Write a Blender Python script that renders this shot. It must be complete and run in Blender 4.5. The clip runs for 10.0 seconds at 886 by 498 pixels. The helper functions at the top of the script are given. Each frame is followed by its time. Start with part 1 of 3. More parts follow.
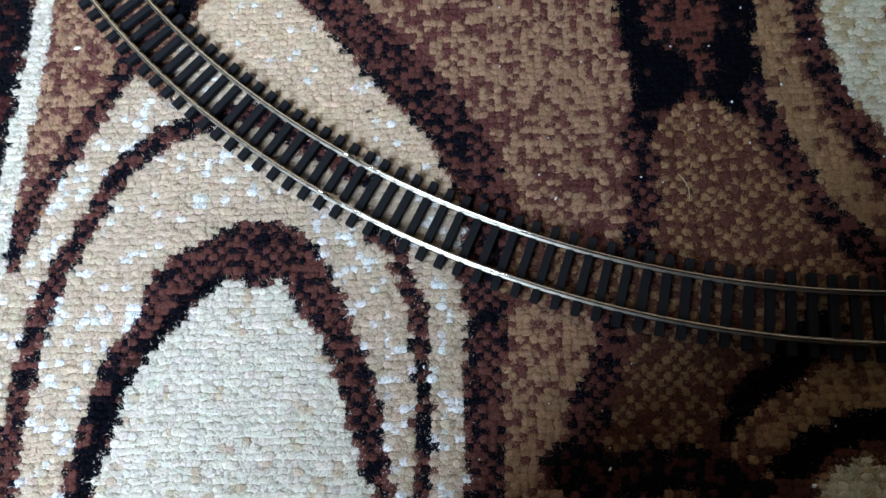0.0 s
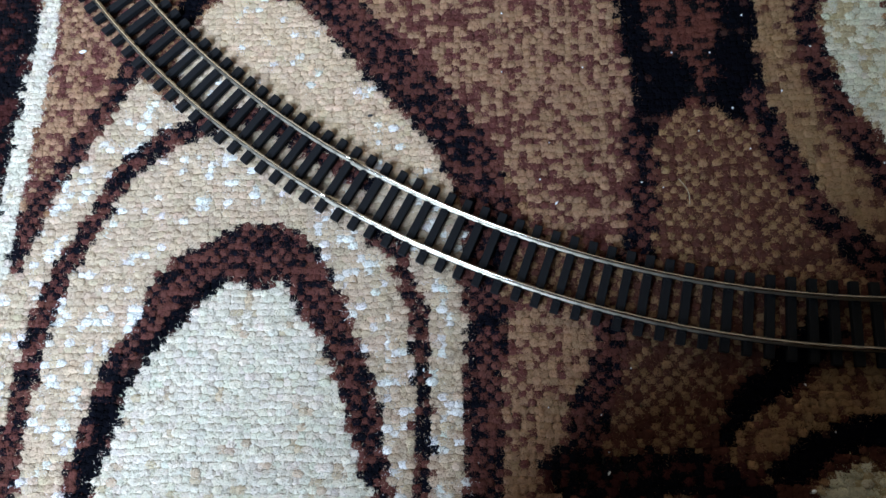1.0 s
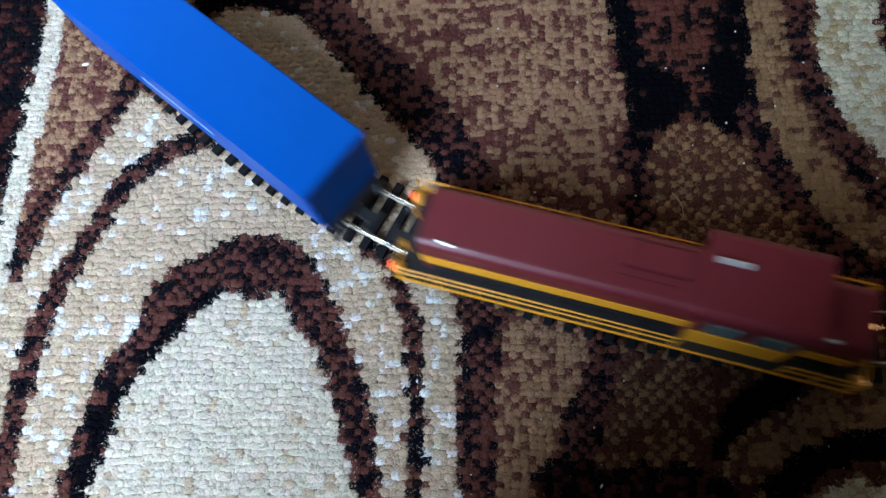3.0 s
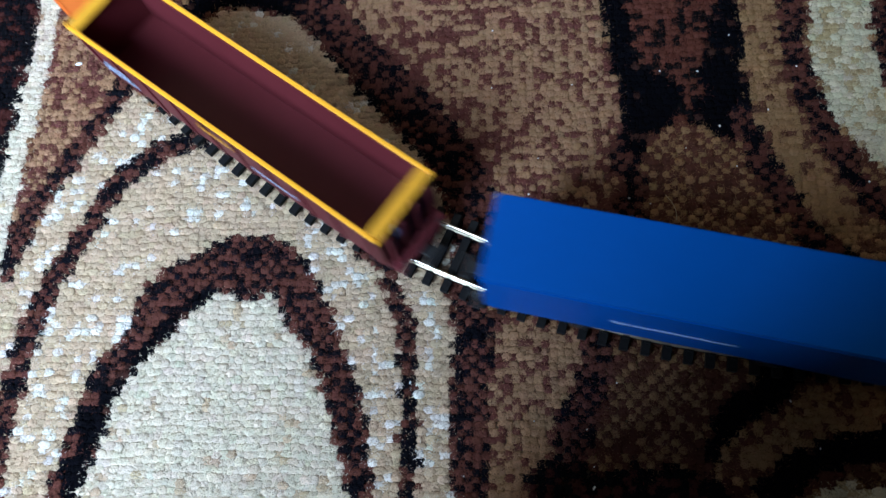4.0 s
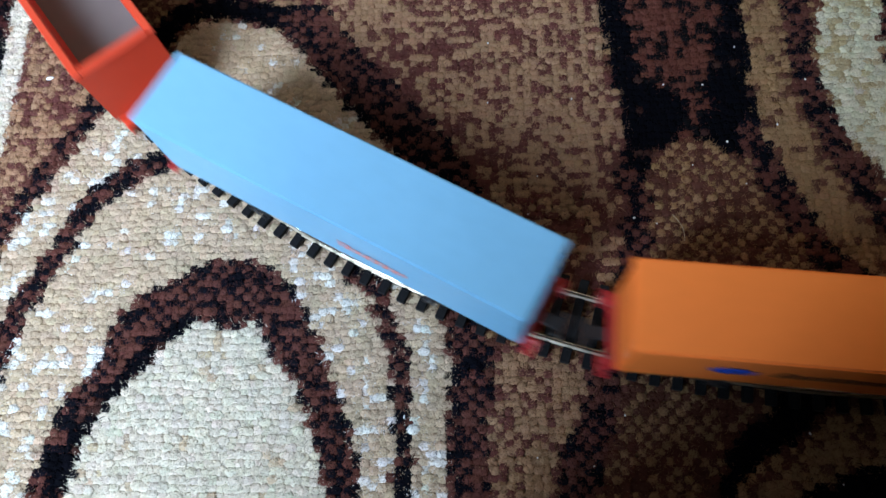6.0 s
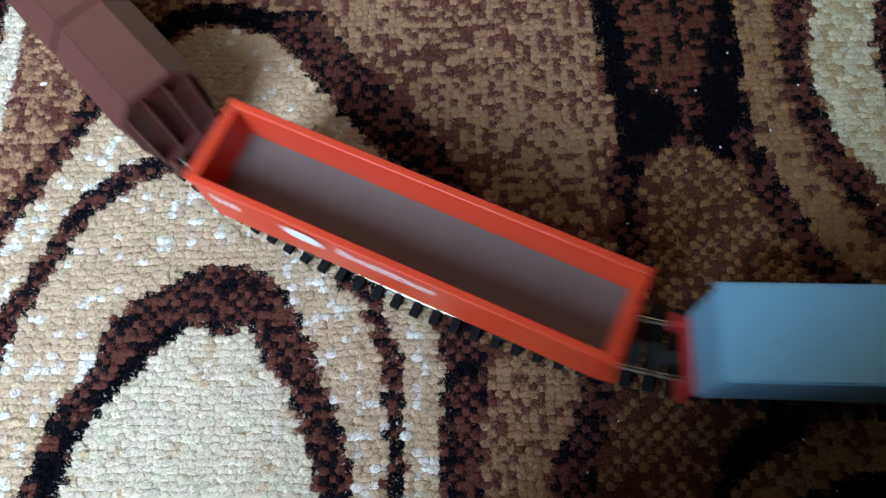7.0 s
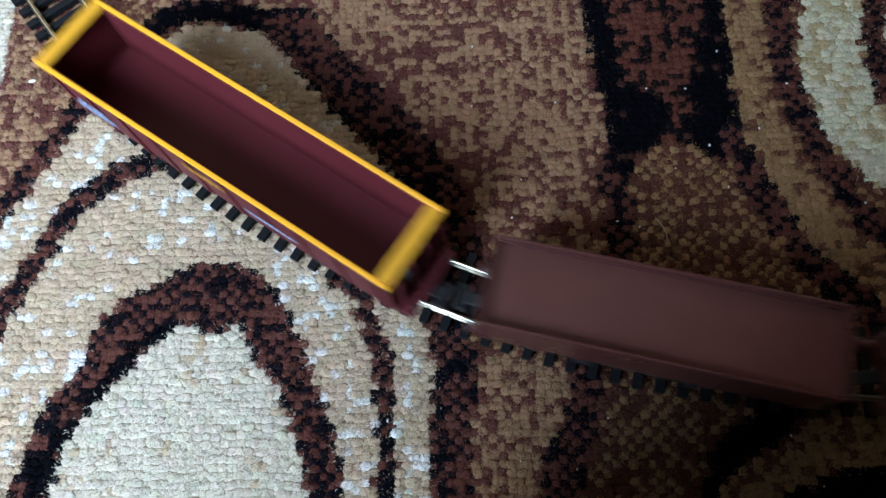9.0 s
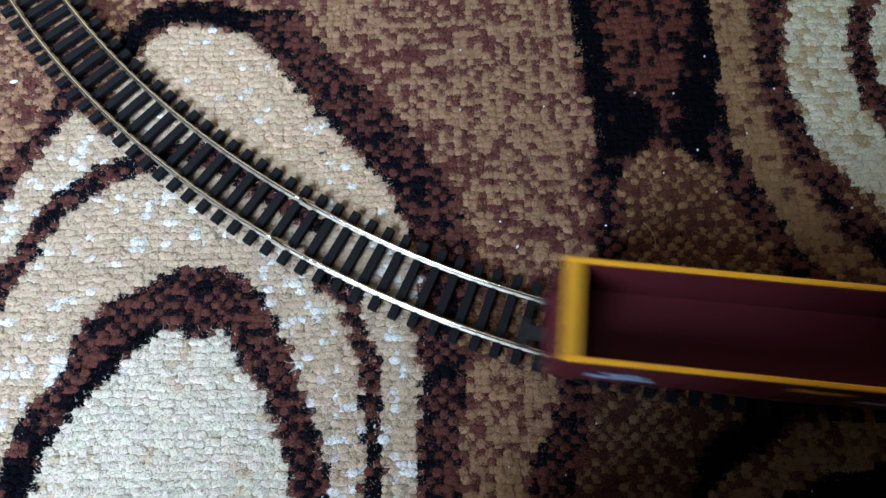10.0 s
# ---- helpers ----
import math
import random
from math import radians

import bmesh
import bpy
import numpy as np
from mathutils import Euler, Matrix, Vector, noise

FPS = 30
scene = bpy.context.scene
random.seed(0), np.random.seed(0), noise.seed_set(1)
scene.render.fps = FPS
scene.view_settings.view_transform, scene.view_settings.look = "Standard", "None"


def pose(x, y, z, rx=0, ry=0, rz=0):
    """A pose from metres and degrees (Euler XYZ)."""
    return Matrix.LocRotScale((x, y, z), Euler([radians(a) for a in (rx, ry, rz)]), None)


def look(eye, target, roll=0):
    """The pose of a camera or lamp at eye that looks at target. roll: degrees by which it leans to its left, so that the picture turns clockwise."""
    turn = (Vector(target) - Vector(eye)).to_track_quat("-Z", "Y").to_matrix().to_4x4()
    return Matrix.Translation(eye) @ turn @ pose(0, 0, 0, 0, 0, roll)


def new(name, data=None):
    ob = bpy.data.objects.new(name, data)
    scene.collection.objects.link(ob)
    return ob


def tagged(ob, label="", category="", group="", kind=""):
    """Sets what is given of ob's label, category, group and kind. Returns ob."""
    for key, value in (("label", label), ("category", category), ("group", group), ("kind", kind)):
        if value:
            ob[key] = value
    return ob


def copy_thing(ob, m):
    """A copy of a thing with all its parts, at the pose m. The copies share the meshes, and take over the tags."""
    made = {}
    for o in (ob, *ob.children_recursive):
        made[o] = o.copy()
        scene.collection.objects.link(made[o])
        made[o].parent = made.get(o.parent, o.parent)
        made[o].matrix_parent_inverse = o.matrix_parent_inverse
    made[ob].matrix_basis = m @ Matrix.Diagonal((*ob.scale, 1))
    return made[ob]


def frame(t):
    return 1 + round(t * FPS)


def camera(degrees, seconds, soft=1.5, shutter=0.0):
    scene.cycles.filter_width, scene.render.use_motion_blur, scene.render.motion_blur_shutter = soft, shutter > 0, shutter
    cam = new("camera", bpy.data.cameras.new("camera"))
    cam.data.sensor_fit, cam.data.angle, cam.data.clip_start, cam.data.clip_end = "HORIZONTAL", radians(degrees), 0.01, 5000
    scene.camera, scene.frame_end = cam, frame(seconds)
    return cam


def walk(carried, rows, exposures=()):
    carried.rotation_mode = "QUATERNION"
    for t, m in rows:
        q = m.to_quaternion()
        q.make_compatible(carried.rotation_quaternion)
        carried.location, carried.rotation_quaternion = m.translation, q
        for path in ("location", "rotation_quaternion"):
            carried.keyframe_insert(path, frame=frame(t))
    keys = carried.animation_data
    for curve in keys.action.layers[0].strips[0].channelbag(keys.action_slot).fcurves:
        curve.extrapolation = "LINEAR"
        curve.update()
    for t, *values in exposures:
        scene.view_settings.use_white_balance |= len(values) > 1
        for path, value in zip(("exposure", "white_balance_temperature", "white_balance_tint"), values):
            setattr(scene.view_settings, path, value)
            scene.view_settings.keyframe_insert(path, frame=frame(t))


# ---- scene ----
cam = camera(63.4, 10.0, shutter=0.8)
ROWS = [
    (0.0, -0.00102, 0.00205, 0.25532, 15.290, 4.333, -0.443),
    (0.5, 0.00011, 0.00104, 0.25687, 15.892, 4.590, -0.469),
    (1.0, 0.00000, 0.00000, 0.25567, 16.000, 4.500, 0.000),
    (1.5, 0.00264, -0.00112, 0.25592, 16.685, 4.562, 0.248),
    (2.0, 0.00281, -0.00120, 0.25704, 16.696, 4.623, 0.498),
    (2.5, 0.00278, -0.00120, 0.25709, 16.902, 4.706, 0.447),
    (2.7, 0.00342, -0.00160, 0.25676, 17.086, 4.798, 0.455),
    (4.0, 0.00407, -0.00199, 0.25643, 17.462, 4.256, 0.566),
    (4.5, 0.00459, -0.00177, 0.25467, 17.206, 4.126, 0.466),
    (5.0, 0.00482, 0.00099, 0.25272, 17.186, 3.362, -0.090),
    (5.5, 0.00073, 0.00228, 0.24435, 17.726, 3.057, -0.367),
    (5.7, -0.00022, 0.00472, 0.24246, 18.307, 3.357, -0.100),
    (7.0, 0.00180, 0.00552, 0.24204, 19.133, 3.224, -0.155),
    (7.5, 0.00181, 0.00530, 0.24299, 18.951, 3.090, -0.140),
    (8.0, 0.00244, 0.00578, 0.24273, 18.790, 2.915, -0.224),
    (8.5, 0.00189, 0.00506, 0.24290, 18.880, 2.919, -0.263),
    (9.0, 0.00275, 0.00570, 0.24247, 18.869, 2.721, -0.380),
    (9.5, 0.00224, 0.00563, 0.24052, 19.351, 1.949, -0.573),
    (10.0, 0.00225, 0.00606, 0.24064, 19.244, 1.683, -0.604),
]
walk(cam, [(t, pose(x, y, z, rx, ry, rz)) for t, x, y, z, rx, ry, rz in ROWS],
     [(0.0, 0.05, 6050, 11), (2.5, 0.02, 5950, 11), (4.0, 0.0, 6100, 9), (5.5, 0.06, 6150, 10),
      (7.0, 0.02, 6450, 9), (8.5, -0.03, 6150, 7), (10.0, 0.04, 6100, 11)])

# ---- light: daylight through one window, added unseen blocks shade one side ----
EXPOSURE = 0.0
scene.view_settings.exposure = EXPOSURE
world = bpy.data.worlds.new("sky")
scene.world = world
world.use_nodes = True
sky = world.node_tree.nodes.new("ShaderNodeTexSky")
sky.sky_type = "NISHITA"
sky.sun_disc = False
sky.sun_elevation, sky.sun_rotation = radians(40), radians(200)
world.node_tree.nodes["Background"].inputs[1].default_value = 0.1
world.node_tree.links.new(sky.outputs[0], world.node_tree.nodes["Background"].inputs[0])
WIN_X, WIN_Y, WIN_Z, WIN_W, WIN_H = -0.72, -1.0, 1.48, 1.3, 1.5
lamp = bpy.data.lights.new("window_daylight", "AREA")
lamp.shape, lamp.size, lamp.size_y, lamp.energy = "RECTANGLE", WIN_W, WIN_H, 178
lamp.color = (0.61, 0.79, 1.0)
lamp_ob = new("window_daylight", lamp)
lamp_ob.matrix_world = look((WIN_X, WIN_Y + 0.02, WIN_Z), (WIN_X, WIN_Y + 1, WIN_Z))

# ---- materials ----
MATS = {}


def material(name, colour, rough=0.5, metal=0.0, grain=0.0, scale=300.0, bump=0.0, emit=0.0, spec=0.5, coat=0.0):
    """A surface with grain at two scales; grain is how far the colour wanders."""
    if name in MATS:
        return MATS[name]
    m = bpy.data.materials.new(name)
    m.use_nodes = True
    nt = m.node_tree
    b = nt.nodes["Principled BSDF"]
    b.inputs["Roughness"].default_value = rough
    b.inputs["Metallic"].default_value = metal
    b.inputs["Specular IOR Level"].default_value = spec
    b.inputs["Coat Weight"].default_value = coat
    co = nt.nodes.new("ShaderNodeTexCoord")
    n1, n2 = nt.nodes.new("ShaderNodeTexNoise"), nt.nodes.new("ShaderNodeTexNoise")
    n1.inputs["Scale"].default_value, n2.inputs["Scale"].default_value = scale, scale * 0.12
    n1.inputs["Detail"].default_value = n2.inputs["Detail"].default_value = 5
    for n in (n1, n2):
        nt.links.new(co.outputs["Object"], n.inputs["Vector"])
    add = nt.nodes.new("ShaderNodeMath")
    add.operation = "ADD"
    nt.links.new(n1.outputs[0], add.inputs[0])
    nt.links.new(n2.outputs[0], add.inputs[1])
    ramp = nt.nodes.new("ShaderNodeMapRange")
    ramp.inputs["From Min"].default_value, ramp.inputs["From Max"].default_value = 0.6, 1.4
    ramp.inputs["To Min"].default_value, ramp.inputs["To Max"].default_value = 1 - grain, 1 + grain
    nt.links.new(add.outputs[0], ramp.inputs["Value"])
    mul = nt.nodes.new("ShaderNodeVectorMath")
    mul.operation = "SCALE"
    mul.inputs[0].default_value = colour
    nt.links.new(ramp.outputs[0], mul.inputs["Scale"])
    nt.links.new(mul.outputs[0], b.inputs["Base Color"])
    rr = nt.nodes.new("ShaderNodeMapRange")
    rr.inputs["To Min"].default_value, rr.inputs["To Max"].default_value = rough - min(0.12, rough * 0.4), min(rough + min(0.12, rough * 0.4), 1)
    nt.links.new(n2.outputs[0], rr.inputs["Value"])
    nt.links.new(rr.outputs[0], b.inputs["Roughness"])
    if bump:
        bp = nt.nodes.new("ShaderNodeBump")
        bp.inputs["Strength"].default_value, bp.inputs["Distance"].default_value = bump, 0.0004
        nt.links.new(n1.outputs[0], bp.inputs["Height"])
        nt.links.new(bp.outputs[0], b.inputs["Normal"])
    if emit:
        b.inputs["Emission Color"].default_value = (*colour, 1)
        b.inputs["Emission Strength"].default_value = emit
    MATS[name] = m
    return m


def yarn_material():
    m = bpy.data.materials.new("rug_yarn")
    m.use_nodes = True
    nt = m.node_tree
    b = nt.nodes["Principled BSDF"]
    b.inputs["Roughness"].default_value = 0.95
    b.inputs["Specular IOR Level"].default_value = 0.0
    at = nt.nodes.new("ShaderNodeAttribute")
    at.attribute_name = "yarn"
    co = nt.nodes.new("ShaderNodeTexCoord")
    n = nt.nodes.new("ShaderNodeTexNoise")
    n.inputs["Scale"].default_value, n.inputs["Detail"].default_value = 1500, 3
    nt.links.new(co.outputs["Object"], n.inputs["Vector"])
    r = nt.nodes.new("ShaderNodeMapRange")
    r.inputs["From Min"].default_value, r.inputs["From Max"].default_value = 0.3, 0.7
    r.inputs["To Min"].default_value, r.inputs["To Max"].default_value = 0.88, 1.12
    nt.links.new(n.outputs[0], r.inputs["Value"])
    mul = nt.nodes.new("ShaderNodeVectorMath")
    mul.operation = "SCALE"
    nt.links.new(at.outputs["Color"], mul.inputs[0])
    nt.links.new(r.outputs[0], mul.inputs["Scale"])
    nt.links.new(mul.outputs[0], b.inputs["Base Color"])
    bp = nt.nodes.new("ShaderNodeBump")
    bp.inputs["Strength"].default_value, bp.inputs["Distance"].default_value = 0.8, 0.0005
    nt.links.new(n.outputs[0], bp.inputs["Height"])
    nt.links.new(bp.outputs[0], b.inputs["Normal"])
    return m


YARN = yarn_material()
BACKING = material("rug_backing", (0.12, 0.08, 0.05), 0.95, grain=0.3, scale=400)
PLASTER = material("wall_plaster", (0.11, 0.09, 0.072), 0.9, grain=0.06, scale=30, bump=0.2)
FLOORWOOD = material("floor_wood", (0.20, 0.11, 0.06), 0.5, grain=0.3, scale=12)
FILLWALL = material("cream_fill_wall", (0.66, 0.46, 0.27), 0.9, grain=0.04, scale=20)
CEILING = material("ceiling_paint", (0.16, 0.15, 0.14), 0.9, grain=0.04, scale=20)
SHADE_DARK = material("shade_block_dark", (0.045, 0.028, 0.02), 0.6, grain=0.25, scale=14)
NICKEL = material("rail_nickel_silver", (0.82, 0.79, 0.73), 0.11, metal=1.0, grain=0.10, scale=500, bump=0.05)
BRASSY = material("rail_foot_tarnished", (0.30, 0.26, 0.20), 0.42, metal=1.0, grain=0.25, scale=500)
SLEEPER = material("sleeper_plastic", (0.007, 0.007, 0.008), 0.7, grain=0.25, scale=900, bump=0.3, spec=0.15)
BLACK = material("black_plastic", (0.012, 0.012, 0.013), 0.5, grain=0.2, scale=700)
STEEL = material("wheel_steel", (0.45, 0.44, 0.43), 0.35, metal=1.0, grain=0.1)
MAROON = material("maroon_paint", (0.145, 0.015, 0.021), 0.42, grain=0.08, scale=250, coat=0.1)
MAROON_W = material("maroon_wagon_plastic", (0.110, 0.016, 0.021), 0.55, grain=0.10, scale=250, spec=0.25)
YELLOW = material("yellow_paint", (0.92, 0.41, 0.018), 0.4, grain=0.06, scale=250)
# the rim's yellow darkened for the ends, which catch less light
YELLOW_SHADED = material("yellow_shaded_end", (0.64, 0.30, 0.014), 0.5, grain=0.08, scale=250)
OCHRE = material("ochre_paint", (0.66, 0.30, 0.020), 0.45, grain=0.15, scale=250)
BLUE = material("blue_paint", (0.001, 0.070, 0.34), 0.45, grain=0.05, scale=250, spec=0.15)
ORANGE = material("orange_paint", (0.97, 0.228, 0.038), 0.45, grain=0.04, scale=250)
SKYBLUE = material("light_blue_paint", (0.18, 0.40, 0.58), 0.45, grain=0.05, scale=250)
SKYBLUE_D = material("slate_blue_paint", (0.13, 0.275, 0.43), 0.45, grain=0.05, scale=250)
RED = material("red_paint", (0.58, 0.045, 0.016), 0.4, grain=0.06, scale=250)
REDFRAME = material("red_underframe", (0.42, 0.022, 0.025), 0.45, grain=0.1, scale=250)
GREYFLOOR = material("grey_floor", (0.135, 0.115, 0.105), 0.8, grain=0.12, scale=120)
BROWN = material("brown_wagon_paint", (0.088, 0.028, 0.025), 0.30, grain=0.1, scale=200)
BROWN_IN = material("brown_wagon_inside", (0.105, 0.032, 0.025), 0.5, grain=0.12, scale=150)
WHITE = material("white_print", (0.75, 0.74, 0.74), 0.5, grain=0.05)
PALEPRINT = material("pale_blue_print", (0.40, 0.55, 0.75), 0.5, grain=0.05)
BLUEPRINT = material("blue_print", (0.01, 0.07, 0.5), 0.5, grain=0.05)
DARKPRINT = material("brown_print", (0.10, 0.035, 0.015), 0.5, grain=0.05)
ORANGEPRINT = material("orange_print", (0.75, 0.12, 0.03), 0.5, grain=0.05)
YELLOWPRINT = material("yellow_print", (0.6, 0.28, 0.02), 0.5, grain=0.05)
GLASS = material("cab_glass", (0.10, 0.13, 0.12), 0.15, grain=0.1)
SILVER = material("silver_trim", (0.8, 0.8, 0.8), 0.25, metal=0.6, grain=0.05)
LAMPWARM = material("headlight_glow", (1.0, 0.50, 0.20), 0.3, emit=3.4)
LAMPRED = material("tail_light_glow", (1.0, 0.12, 0.05), 0.3, emit=4.0)
LINT = material("lint", (0.8, 0.8, 0.8), 0.9, grain=0.1)
HAIR = material("pale_fibre", (0.45, 0.36, 0.22), 0.6, grain=0.1)


# ---- mesh helpers ----
def part(name, bm, mat, parent, label="", m=None):
    me = bpy.data.meshes.new(name)
    bm.to_mesh(me)
    bm.free()
    me.materials.append(mat)
    ob = new(name, me)
    ob.parent = parent
    if m is not None:
        ob.matrix_basis = m
    return tagged(ob, label)


def thing(name, label, category, group="", kind=""):
    return tagged(new(name), label, category, group, kind)


def add_box(bm, x0, x1, y0, y1, z0, z1, bevel=0.0, segs=2):
    r = bmesh.ops.create_cube(bm, size=1.0)
    vs = r["verts"]
    bmesh.ops.scale(bm, vec=(x1 - x0, y1 - y0, z1 - z0), verts=vs)
    bmesh.ops.translate(bm, vec=((x0 + x1) / 2, (y0 + y1) / 2, (z0 + z1) / 2), verts=vs)
    if bevel:
        es = {e for v in vs for e in v.link_edges}
        bmesh.ops.bevel(bm, geom=list(es), offset=bevel, segments=segs, affect="EDGES", clamp_overlap=True)
    return bm


def box(x0, x1, y0, y1, z0, z1, bevel=0.0, segs=2):
    return add_box(bmesh.new(), x0, x1, y0, y1, z0, z1, bevel, segs)


def add_rod(bm, a, b, r, n=8):
    a, b = Vector(a), Vector(b)
    q = (b - a).to_track_quat("Z", "Y").to_matrix().to_4x4()
    bmesh.ops.create_cone(bm, cap_ends=True, segments=n, radius1=r, radius2=r, depth=(b - a).length,
                          matrix=Matrix.Translation((a + b) / 2) @ q)
    return bm


def rod(a, b, r, n=8):
    return add_rod(bmesh.new(), a, b, r, n)


def extrude_profile(prof, x0, x1, close=True):
    """A closed profile of (y, z) drawn along x."""
    bm = bmesh.new()
    ends = [[bm.verts.new((x, y, z)) for y, z in prof] for x in (x0, x1)]
    n = len(prof)
    for i in range(n):
        bm.faces.new((ends[0][i], ends[0][(i + 1) % n], ends[1][(i + 1) % n], ends[1][i]))
    bm.faces.new(ends[0][::-1])
    bm.faces.new(ends[1])
    bmesh.ops.recalc_face_normals(bm, faces=bm.faces[:])
    return bm


def open_box(x0, x1, y0, y1, z0, z1, wall, floor):
    """A tub in one piece: outer box with a sunk inside."""
    bm = bmesh.new()

    def ring(x, y, X, Y, z):
        return [bm.verts.new(p) for p in ((x, y, z), (X, y, z), (X, Y, z), (x, Y, z))]

    rings = [ring(x0, y0, x1, y1, z0), ring(x0, y0, x1, y1, z1), ring(x0 + wall, y0 + wall, x1 - wall, y1 - wall, z1),
             ring(x0 + wall, y0 + wall, x1 - wall, y1 - wall, z0 + floor)]
    for a, c in zip(rings[:-1], rings[1:]):
        for k in range(4):
            bm.faces.new((a[k], a[(k + 1) % 4], c[(k + 1) % 4], c[k]))
    bm.faces.new(rings[0])
    bm.faces.new(rings[-1])
    bmesh.ops.recalc_face_normals(bm, faces=bm.faces[:])
    return bm


# ---- the room ----
RX0, RX1, RY0, RY1, RH = -2.2, 2.4, -1.0, 1.7, 2.5
FZ = -0.014
fl = tagged(new("floor"), "brown wooden floor under the rug", "floor", kind="structure")
part("boards", box(RX0, RX1, RY0, RY1, FZ - 0.05, FZ), FLOORWOOD, fl)
ce = bpy.data.meshes.new("ceiling")
b = box(RX0, RX1, RY0, RY1, RH, RH + 0.1)
b.to_mesh(ce)
b.free()
ce.materials.append(CEILING)
tagged(new("ceiling", ce), "plain pale plaster ceiling", "ceiling", kind="structure")


def wall(name, boxes):
    bm = bmesh.new()
    for a in boxes:
        add_box(bm, *a)
    me = bpy.data.meshes.new(name)
    bm.to_mesh(me)
    bm.free()
    me.materials.append(PLASTER)
    return tagged(new(name, me), "plain pale plaster wall", "wall", kind="structure")


T = 0.15
# unseen wall, set near and coloured warm to bounce fill into the shadows
nw = wall("wall_north", [(RX0 - T, RX1 + T, RY1, RY1 + T, FZ - 0.05, RH + 0.1)])
nw.data.materials[0] = FILLWALL
nw["label"] = "plain cream wall, unseen, coloured to bounce fill light"
wall("wall_east", [(RX1, RX1 + T, RY0, RY1, FZ - 0.05, RH + 0.1)])
wall("wall_west", [(RX0 - T, RX0, RY0, RY1, FZ - 0.05, RH + 0.1)])
wx0, wx1, wz0, wz1 = WIN_X - WIN_W / 2, WIN_X + WIN_W / 2, WIN_Z - WIN_H / 2, WIN_Z + WIN_H / 2
wall("wall_south", [(RX0 - T, wx0, RY0 - T, RY0, FZ - 0.05, RH + 0.1), (wx1, RX1 + T, RY0 - T, RY0, FZ - 0.05, RH + 0.1),
                    (wx0, wx1, RY0 - T, RY0, FZ - 0.05, wz0), (wx0, wx1, RY0 - T, RY0, wz1, RH + 0.1)])
# unseen blocks and an overhead slab, added only to hold light off the right
pw = wall("shade_blocks", [(-0.135, 1.4, -0.30, -0.18, FZ, 1.6), (-0.020, 1.4, -0.178, -0.055, FZ, 1.6), (-0.055, -0.022, -0.178, -0.060, FZ, 0.15), (-0.30, -0.057, -0.178, -0.075, FZ, 0.035), (0.09, 1.4, -0.053, 0.26, 0.38, 1.6)])
pw.data.materials[0] = SHADE_DARK
pw["label"] = "unseen dark blocks added to shade the right side"

# ---- the rug: yarn tufts in a woven grid, coloured by the woven design (millimetres) ----
PATTERN = []


def motif(kind, yarn, width, points):
    """One woven figure: a filled outline (f) or a stripe of that width (s)."""
    PATTERN.append((kind, yarn, width, points))


motif("f", "P", 0.0, [(-196, 238), (55, 220), (49, 166), (54, 148), (54, 120), (49, 103), (47, 72), (25, 66), (2, 78), (1, 105), (-139, 204), (-148, 171), (-150, 155), (-165, 130), (-179, 111), (-189, 75), (-189, 106), (-187, 138)])
motif("f", "B", 0.0, [(-149, 151), (-164, 130), (-172, 108), (-181, 84), (-188, 68), (-203, 51), (-215, 1), (-209, -30), (-25, -28), (-26, 20), (-28, 48), (-17, 65), (-10, 80), (-17, 91), (-38, 99), (-61, 113), (-85, 131), (-105, 148), (-123, 166), (-132, 162), (-128, 146), (-132, 138)])
motif("s", "D", 9.7, [(-143, 171), (-150, 156), (-159, 137), (-170, 118), (-180, 101), (-185, 87), (-189, 71)])
motif("s", "S", 9.7, [(-49, 102), (-70, 115), (-89, 128), (-103, 131), (-115, 128), (-131, 122), (-145, 112), (-153, 98), (-163, 78), (-169, 64), (-173, 48), (-176, 31), (-178, 13), (-178, -5), (-176, -28)])
motif("f", "E", 0.0, [(-124, 177), (-116, 185), (-103, 187), (-83, 183), (-70, 171), (-57, 156), (-39, 137), (-28, 122), (-19, 108), (-17, 95), (-38, 99), (-70, 119), (-99, 143), (-118, 162)])
motif("s", "K", 11.0, [(-130, 178), (-125, 190), (-112, 195), (-91, 193), (-73, 187), (-60, 176), (-50, 164)])
motif("s", "D", 20.9, [(-70, 186), (-54, 166), (-39, 148), (-24, 131), (-13, 115), (-6, 98), (0, 78)])
motif("f", "D", 0.0, [(-158, -29), (-156, -15), (-154, 1), (-149, 21), (-147, 33), (-142, 41), (-136, 49), (-132, 62), (-126, 71), (-115, 77), (-102, 84), (-91, 86), (-77, 84), (-67, 74), (-61, 65), (-56, 54), (-53, 44), (-49, 35), (-46, 27), (-43, 19), (-42, 10), (-40, 0), (-38, -9), (-36, -29)])
motif("s", "K", 7.9, [(-151, -26), (-146, -1), (-139, 21), (-129, 36), (-118, 50), (-108, 59)])
motif("f", "W", 0.0, [(-147, -29), (-144, -15), (-141, 1), (-136, 19), (-131, 30), (-123, 41), (-114, 50), (-106, 60), (-98, 63), (-88, 60), (-82, 63), (-77, 57), (-73, 49), (-68, 42), (-63, 35), (-59, 25), (-56, 16), (-53, 4), (-50, -5), (-46, -29)])
motif("s", "S", 7.4, [(-46, 79), (-38, 73), (-33, 60), (-29, 47), (-28, 35), (-27, 15), (-27, -28)])
motif("s", "B", 13.6, [(-23, 67), (-19, 52), (-18, 32), (-17, 8), (-17, -28)])
motif("f", "L", 0.0, [(-0, 67), (49, 74), (58, 103), (69, 119), (109, 101), (135, 64), (169, 45), (154, -27), (-1, -28)])
